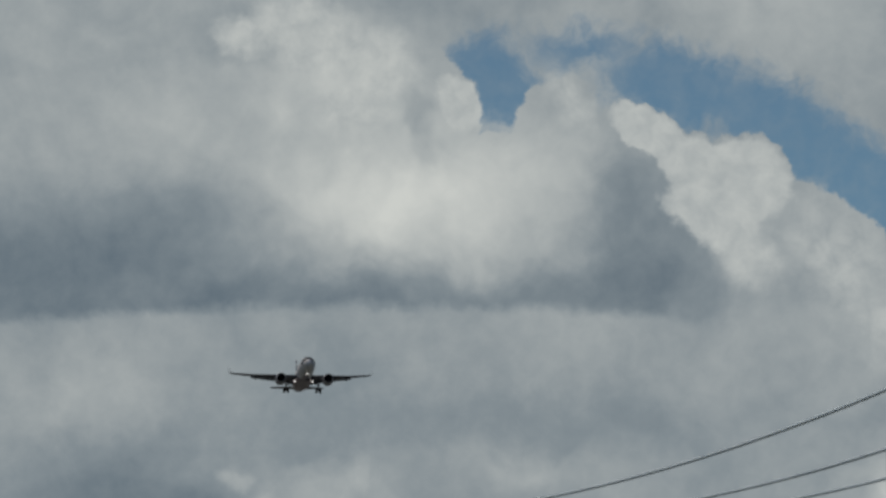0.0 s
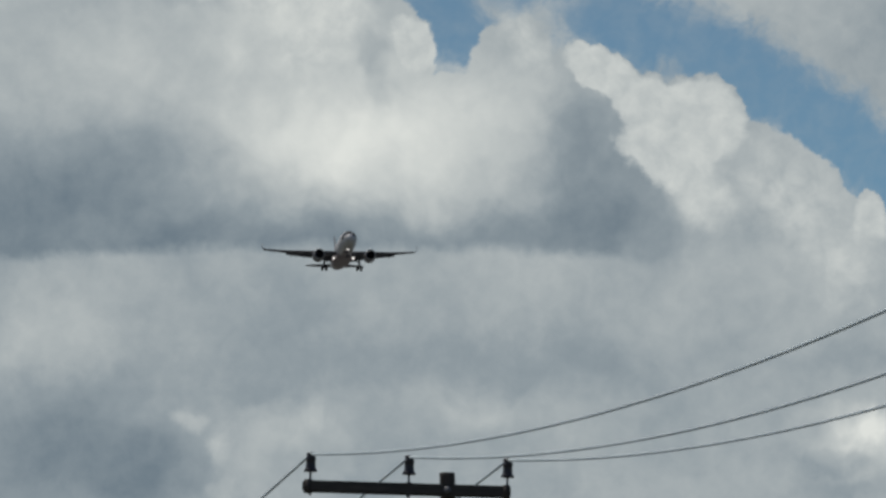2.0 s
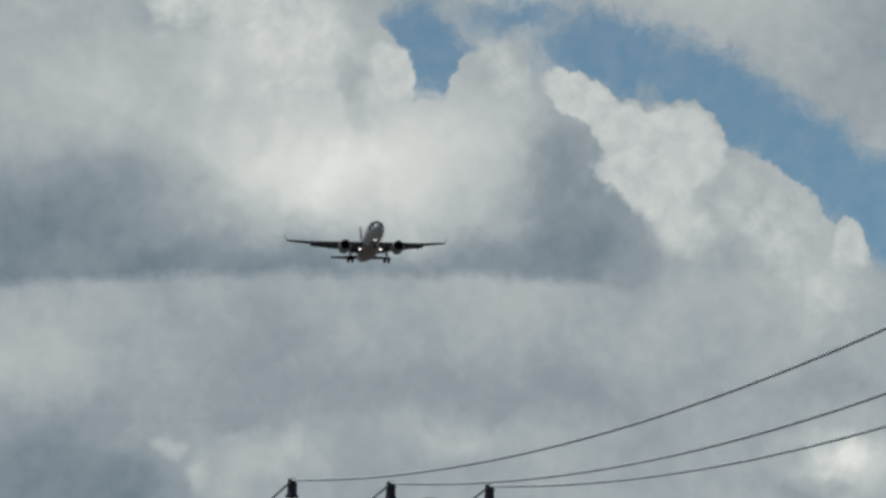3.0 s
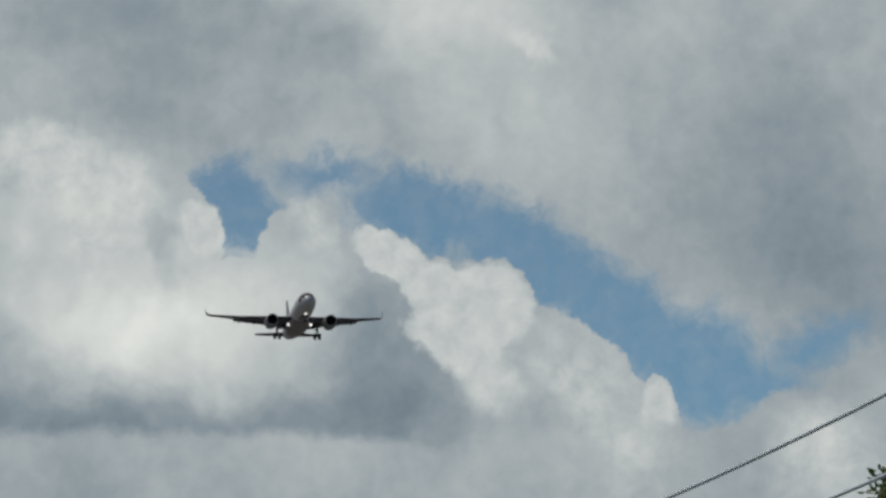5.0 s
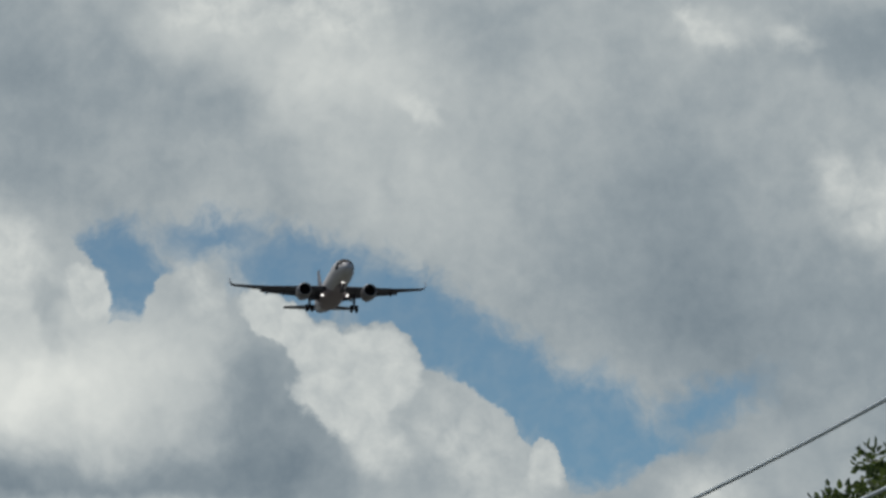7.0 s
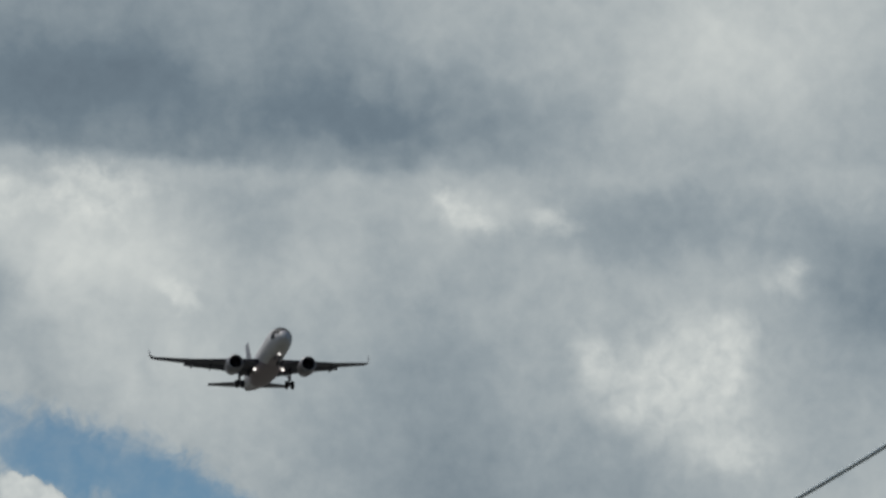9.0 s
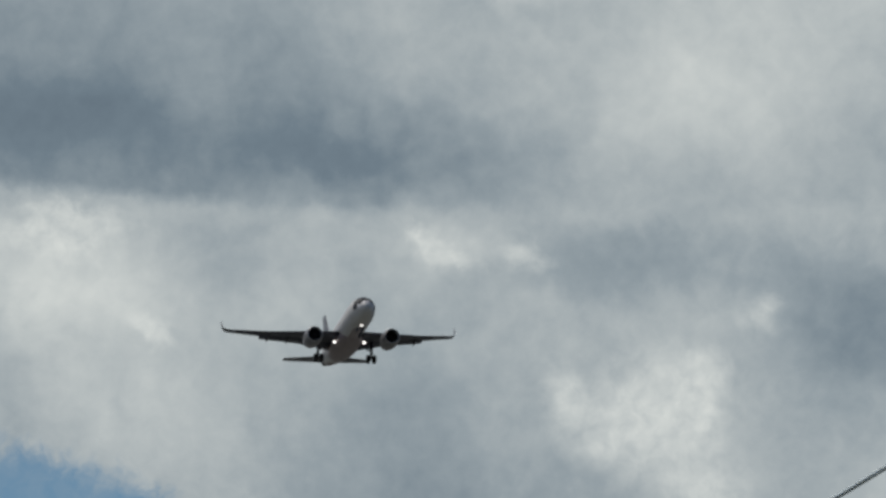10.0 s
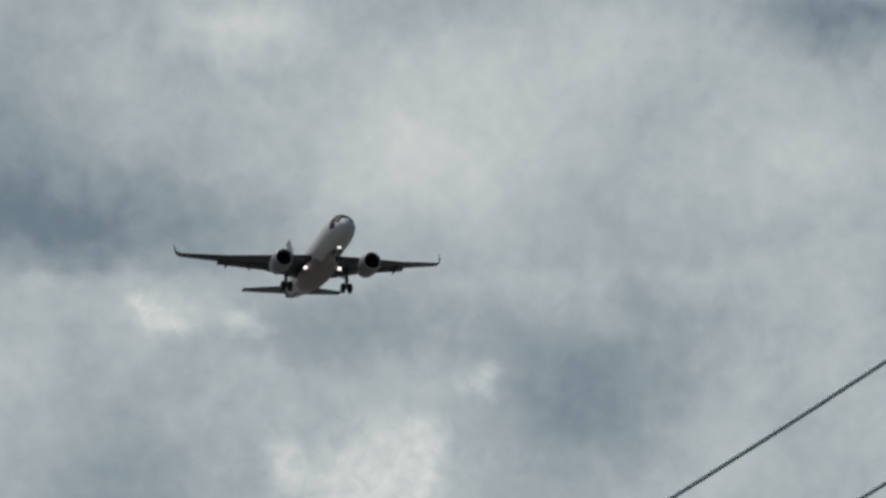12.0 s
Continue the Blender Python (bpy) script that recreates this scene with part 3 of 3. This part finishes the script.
        bm = bmesh.new()
        loft(bm, [aerofoil(x, y, zz, c, 0.1, True) for x, zz, c in ((9.2, z + 1.15, 5.2), (7.6, z + 1.8, 4.6))])
        part("pylon", bm, ENGINE_PAINT, engine)

        # tailplane
        bm = bmesh.new()
        loft(bm, [aerofoil(x, side * y2, z2, c, 0.1) for x, y2, z2, c in ((-7.2, 0.5, -1.3, 3.7), (-10.1, 6.6, -0.95, 1.5))])
        part("tailplane", bm, TAIL_PAINT, plane, "dark horizontal tailplane")

        # main gear
        bm = bmesh.new()
        tube(bm, [(3.5, side * 4.0, -2.2), (3.5, side * 4.0, -4.9)], 0.2, 10, 0.15)
        tube(bm, [(3.5, side * 4.0, -3.6), (3.3, side * 1.9, -2.6)], 0.1, 8)
        tube(bm, [(3.5, side * 3.45, -4.85), (3.5, side * 4.55, -4.85)], 0.11, 8)
        gear = part("main_gear", bm, GEAR_METAL, plane, "lowered main landing gear leg")
        bm = bmesh.new()
        box(bm, (2.9, side * 4.12 - 0.04, -4.2), (4.1, side * 4.12 + 0.04, -2.4), 0.02)
        part("gear_door", bm, WING_SHADED, gear)
        for dy in (-0.46, 0.46):
            bm = bmesh.new()
            profile = ((-0.22, 0.3), (-0.24, 0.55), (-0.15, 0.66), (0.15, 0.66), (0.24, 0.55), (0.22, 0.3))
            loft(bm, [[(3.5 + r * math.cos(i * math.tau / 20), side * 4.0 + dy + w, -4.85 + r * math.sin(i * math.tau / 20)) for i in range(20)] for w, r in profile])
            part("wheel", bm, RUBBER, gear, "black tyre")
        # landing lamp in the wing root
        bm = bmesh.new()
        loft(bm, [ring_x(x, side * 2.25, -3.4, r, r, 14) for x, r in ((7.0, 0.12), (7.15, 0.24), (7.3, 0.22), (7.36, 0.1))])
        part("landing_light", bm, LAMP, wing, "lit landing light under the wing root")

    bm = bmesh.new()
    loft(bm, [aerofoil(x, 0, zz, c, 0.1, True) for x, zz, c in ((-5.3, 0.2, 6.2), (-6.7, 1.0, 5.2), (-10.6, 6.2, 2.2))])
    part("tail_fin", bm, TAIL_PAINT, plane, "dark upright tail fin")

    bm = bmesh.new()
    tube(bm, [(16.1, 0, -3.1), (16.1, 0, -5.0)], 0.13, 10, 0.1)
    tube(bm, [(16.1, 0, -4.0), (15.2, 0, -3.2)], 0.07, 8)
    tube(bm, [(16.1, 0, -3.45), (16.7, 0, -3.45)], 0.06, 8)
    gear = part("nose_gear", bm, GEAR_METAL, plane, "lowered nose landing gear leg")
    for dy in (-0.42, 0.42):
        bm = bmesh.new()
        box(bm, (14.3, dy - 0.03, -4.05), (16.0, dy + 0.03, -3.2), 0.02)
        part("gear_door", bm, WING_SHADED, gear)
    for dy in (-0.25, 0.25):
        bm = bmesh.new()
        profile = ((-0.1, 0.18), (-0.11, 0.32), (-0.06, 0.38), (0.06, 0.38), (0.11, 0.32), (0.1, 0.18))
        loft(bm, [[(16.1 + r * math.cos(i * math.tau / 18), dy + w, -5.0 + r * math.sin(i * math.tau / 18)) for i in range(18)] for w, r in profile])
        part("wheel", bm, RUBBER, gear)
    bm = bmesh.new()
    loft(bm, [ring_x(x, 0, -3.45, r, r, 14) for x, r in ((16.6, 0.18), (16.7, 0.32), (16.82, 0.30), (16.88, 0.1))])
    part("taxi_light", bm, LAMP, gear, "lit taxi light")
    return plane


def stand_airliner(plane, place, nose_way, bank, scale):
    x = Vector(nose_way).normalized()
    y = Vector((0, 0, 1)).cross(x).normalized()
    z = x.cross(y)
    turn = Matrix((x, y, z)).transposed().to_4x4() @ Matrix.Rotation(radians(bank), 4, "X")
    plane.matrix_world = Matrix.Translation(place) @ turn @ Matrix.Scale(scale, 4)


airliner = build_airliner()
up_way, ahead = Vector((0, -math.sin(TILT), math.cos(TILT))), Vector((0, math.cos(TILT), math.sin(TILT)))
stand_airliner(airliner, (-0.0744, 4.1058, 2.1493), Vector((1, 0, 0)) * 0.1237 + up_way * 0.2324 - ahead * 0.975, -0.1, 1 / 387.7)


# ---- power line ----
ARM_LEAN = Matrix.Translation((0, 0, 9.93)) @ Matrix.Rotation(radians(1.75), 4, "Y")


def build_pole():
    """Wooden pole that leans a little, foot near the origin; the arm, a touch out of level, reaches further to one side."""
    pole = tagged(new("utility_pole"), "weathered wooden utility pole with one crossarm and three dark insulators", "utility pole")
    bm = bmesh.new()
    loft(bm, [ring_z(0.03 * (ARM_HEIGHT - z), 0, z, 0.14 - 0.046 * z / ARM_HEIGHT, 18, 0.03) for z in (-1.6, 0, 1, 2.5, 4, 5.5, 7, 8.5, ARM_HEIGHT - 0.1, ARM_HEIGHT + 0.16, ARM_HEIGHT + 0.19)])
    part("post", bm, POLE_WOOD, pole)
    bm = bmesh.new()
    box(bm, (-1.71, -0.235, -0.105), (0.745, -0.115, 0.035), 0.02)
    arm = part("crossarm", bm, ARM_WOOD, pole, "dark weathered timber crossarm", smooth=False)
    arm.matrix_basis = ARM_LEAN
    bm = bmesh.new()
    tube(bm, [(0, -0.27, -0.035), (0, 0.13, -0.035)], 0.018, 8)
    tube(bm, [(0, -0.262, -0.035), (0, -0.236, -0.035)], 0.045, 8)
    part("bolt", bm, GEAR_METAL, arm)
    for sx in (-1.65, 0.69):
        bm = bmesh.new()
        tube(bm, [(sx, -0.26, -0.035), (sx, -0.10, -0.035)], 0.016, 8)
        box(bm, (sx - 0.045, -0.243, -0.113), (sx + 0.045, -0.107, 0.043), 0.01)
        part("end_band", bm, POLE_WOOD, arm)
    for ix in PIN_PLACES:
        bm = bmesh.new()
        tube(bm, [(ix, -0.18, -0.14), (ix, -0.18, 0.24)], 0.014, 8)
        tube(bm, [(ix, -0.18, 0.03), (ix, -0.18, 0.05)], 0.035, 10)
        tube(bm, [(ix, -0.18, -0.125), (ix, -0.18, -0.108)], 0.028, 6)
        part("pin", bm, STEEL, pole, "thin steel pin").matrix_basis = ARM_LEAN
        bm = bmesh.new()
        bell = ((0.05, 0.142), (0.078, 0.138), (0.080, 0.152), (0.070, 0.168), (0.060, 0.185), (0.057, 0.24), (0.056, 0.275), (0.064, 0.29), (0.060, 0.305),
                (0.050, 0.315), (0.054, 0.335), (0.057, 0.348), (0.045, 0.362), (0.02, 0.366))
        loft(bm, [ring_z(ix, -0.18, h, r, 18) for r, h in bell])
        part("insulator", bm, PORCELAIN, pole, "dark porcelain pin insulator").matrix_basis = ARM_LEAN
    return pole


def hang_wire(a, b, sag, radius):
    """A cable that sags between two points."""
    a, b = Vector(a), Vector(b)
    points = [a + (b - a) * s - Vector((0, 0, 4 * sag * s * (1 - s))) for s in (i / 60 for i in range(61))]
    bm = bmesh.new()
    tube(bm, points, radius, 8)
    return bm


ARM_HEIGHT = 9.93
PIN_PLACES = (-1.62, -0.46, 0.70)
LINE_PLACES = (pose(-0.067, 82.72, 0.025), pose(12.171, 24.758, 0.887, 0, 0, -36.9), pose(-16.5, 170.2, 0.0))
pole = build_pole()
pole.matrix_world = LINE_PLACES[0]
tagged(pole, group="poles of the power line")
for m in LINE_PLACES[1:]:
    copy_thing(pole, m)


def pin_top(m, ix):
    return m @ ARM_LEAN @ Vector((ix, -0.18, 0.345))


for ix, near_sag in zip(PIN_PLACES, (1.765, 1.889, 1.819)):
    for end, sag in ((1, near_sag), (2, 1.0)):
        cable = part("overhead_cable", hang_wire(pin_top(LINE_PLACES[0], ix), pin_top(LINE_PLACES[end], ix), sag, 0.016), CABLE)
        tagged(cable, "thin grey overhead cable sagging between wooden poles" if end == 1 else "thin grey overhead cable leading away to the next pole", "power cable", "cables of the power line")



# ---- tree ----
def build_tree(x, y):
    """A broad-leaved tree: tapered trunk, forking limbs, and a ragged crown of leafy sprays."""
    rng = random.Random(5)
    tree = tagged(new("tree"), "leafy green broad-leaved tree with a ragged crown", "tree")
    tree.location = (x, y, 0)
    bm = bmesh.new()
    spine = [(0, 0, -0.3), (0.05, 0, 1.2), (-0.05, 0.08, 2.6), (0.08, 0.02, 4.2), (0.0, 0.1, 6.0), (0.1, 0, 8.2)]
    tube(bm, spine, 0.26, 12, 0.07)
    for k in range(22):
        h = rng.uniform(3.0, 7.6)
        a = k * 2.4 + rng.uniform(-0.4, 0.4)
        reach = rng.uniform(1.2, 2.6)
        mid = (reach * 0.5 * math.cos(a), reach * 0.5 * math.sin(a), h + reach * 0.35)
        end = (reach * math.cos(a), reach * math.sin(a), h + reach * rng.uniform(0.6, 1.1))
        tube(bm, [(0.02, 0.04, h), mid, end], 0.07, 7, 0.02)
    part("trunk", bm, BARK, tree, "brown bark trunk and limbs")
    verts, faces = [], []
    centre = Vector((0, 0, 7.42))
    sprays = []
    while len(sprays) < 3000:
        v = Vector((rng.gauss(0, 1), rng.gauss(0, 1), rng.gauss(0, 1))).normalized()
        if v.z < -0.75:
            continue
        lump = 1 + 0.09 * noise.noise(v * 2.6) + 0.07 * noise.noise(v * 6.5)
        r = lump * rng.uniform(0.72, 1.0) ** 0.5
        sprays.append((centre + Vector((v.x * 3.52, v.y * 3.2, v.z * 3.1)) * r, v))
    # ragged tufts that stand out of the crown
    for tx, ty, tz, size, count in ((-0.72, -0.6, 10.44, 0.34, 56), (-1.15, -0.5, 10.10, 0.24, 30), (-1.60, -0.4, 9.93, 0.24, 30), (-0.25, -0.3, 10.36, 0.30, 34), (-2.40, -0.3, 9.32, 0.22, 20)):
        for k in range(count * 2):
            v = Vector((rng.gauss(0, 1), rng.gauss(0, 1), rng.gauss(0, 1))).normalized()
            sprays.append((Vector((tx, ty, tz)) + v * size * rng.random() ** 0.5, v))
    for spot, out in sprays:
        reach = rng.uniform(0.12, 0.24)
        for k in range(rng.randint(28, 40)):
            v = Vector((rng.gauss(0, 1), rng.gauss(0, 1), rng.gauss(0, 1))).normalized()
            stem = spot + v * reach * rng.random() ** 0.4
            tip = (v + out * 0.3 + Vector((rng.gauss(0, 0.4), rng.gauss(0, 0.4), rng.gauss(-0.1, 0.4)))).normalized()
            side = tip.cross(Vector((rng.gauss(0, 1), rng.gauss(0, 1), rng.gauss(0, 1)))).normalized()
            fold = tip.cross(side) * 0.012
            size = rng.uniform(0.06, 0.10)
            n = len(verts)
            verts += [stem, stem + tip * size * 0.3 + side * size * 0.26 + fold, stem + tip * size * 0.72 + side * size * 0.22 + fold, stem + tip * size,
                      stem + tip * size * 0.72 - side * size * 0.22 + fold, stem + tip * size * 0.3 - side * size * 0.26 + fold]
            faces += [(n, n + 1, n + 2, n + 3), (n, n + 3, n + 4, n + 5)]
    data = bpy.data.meshes.new("crown")
    data.from_pydata([tuple(v) for v in verts], [], faces)
    data.materials.append(LEAF)
    crown = new("crown", data)
    crown.parent = tree
    tagged(crown, "dense green leaves", kind="stuff")
    return tree


build_tree(8.30, 60.0)
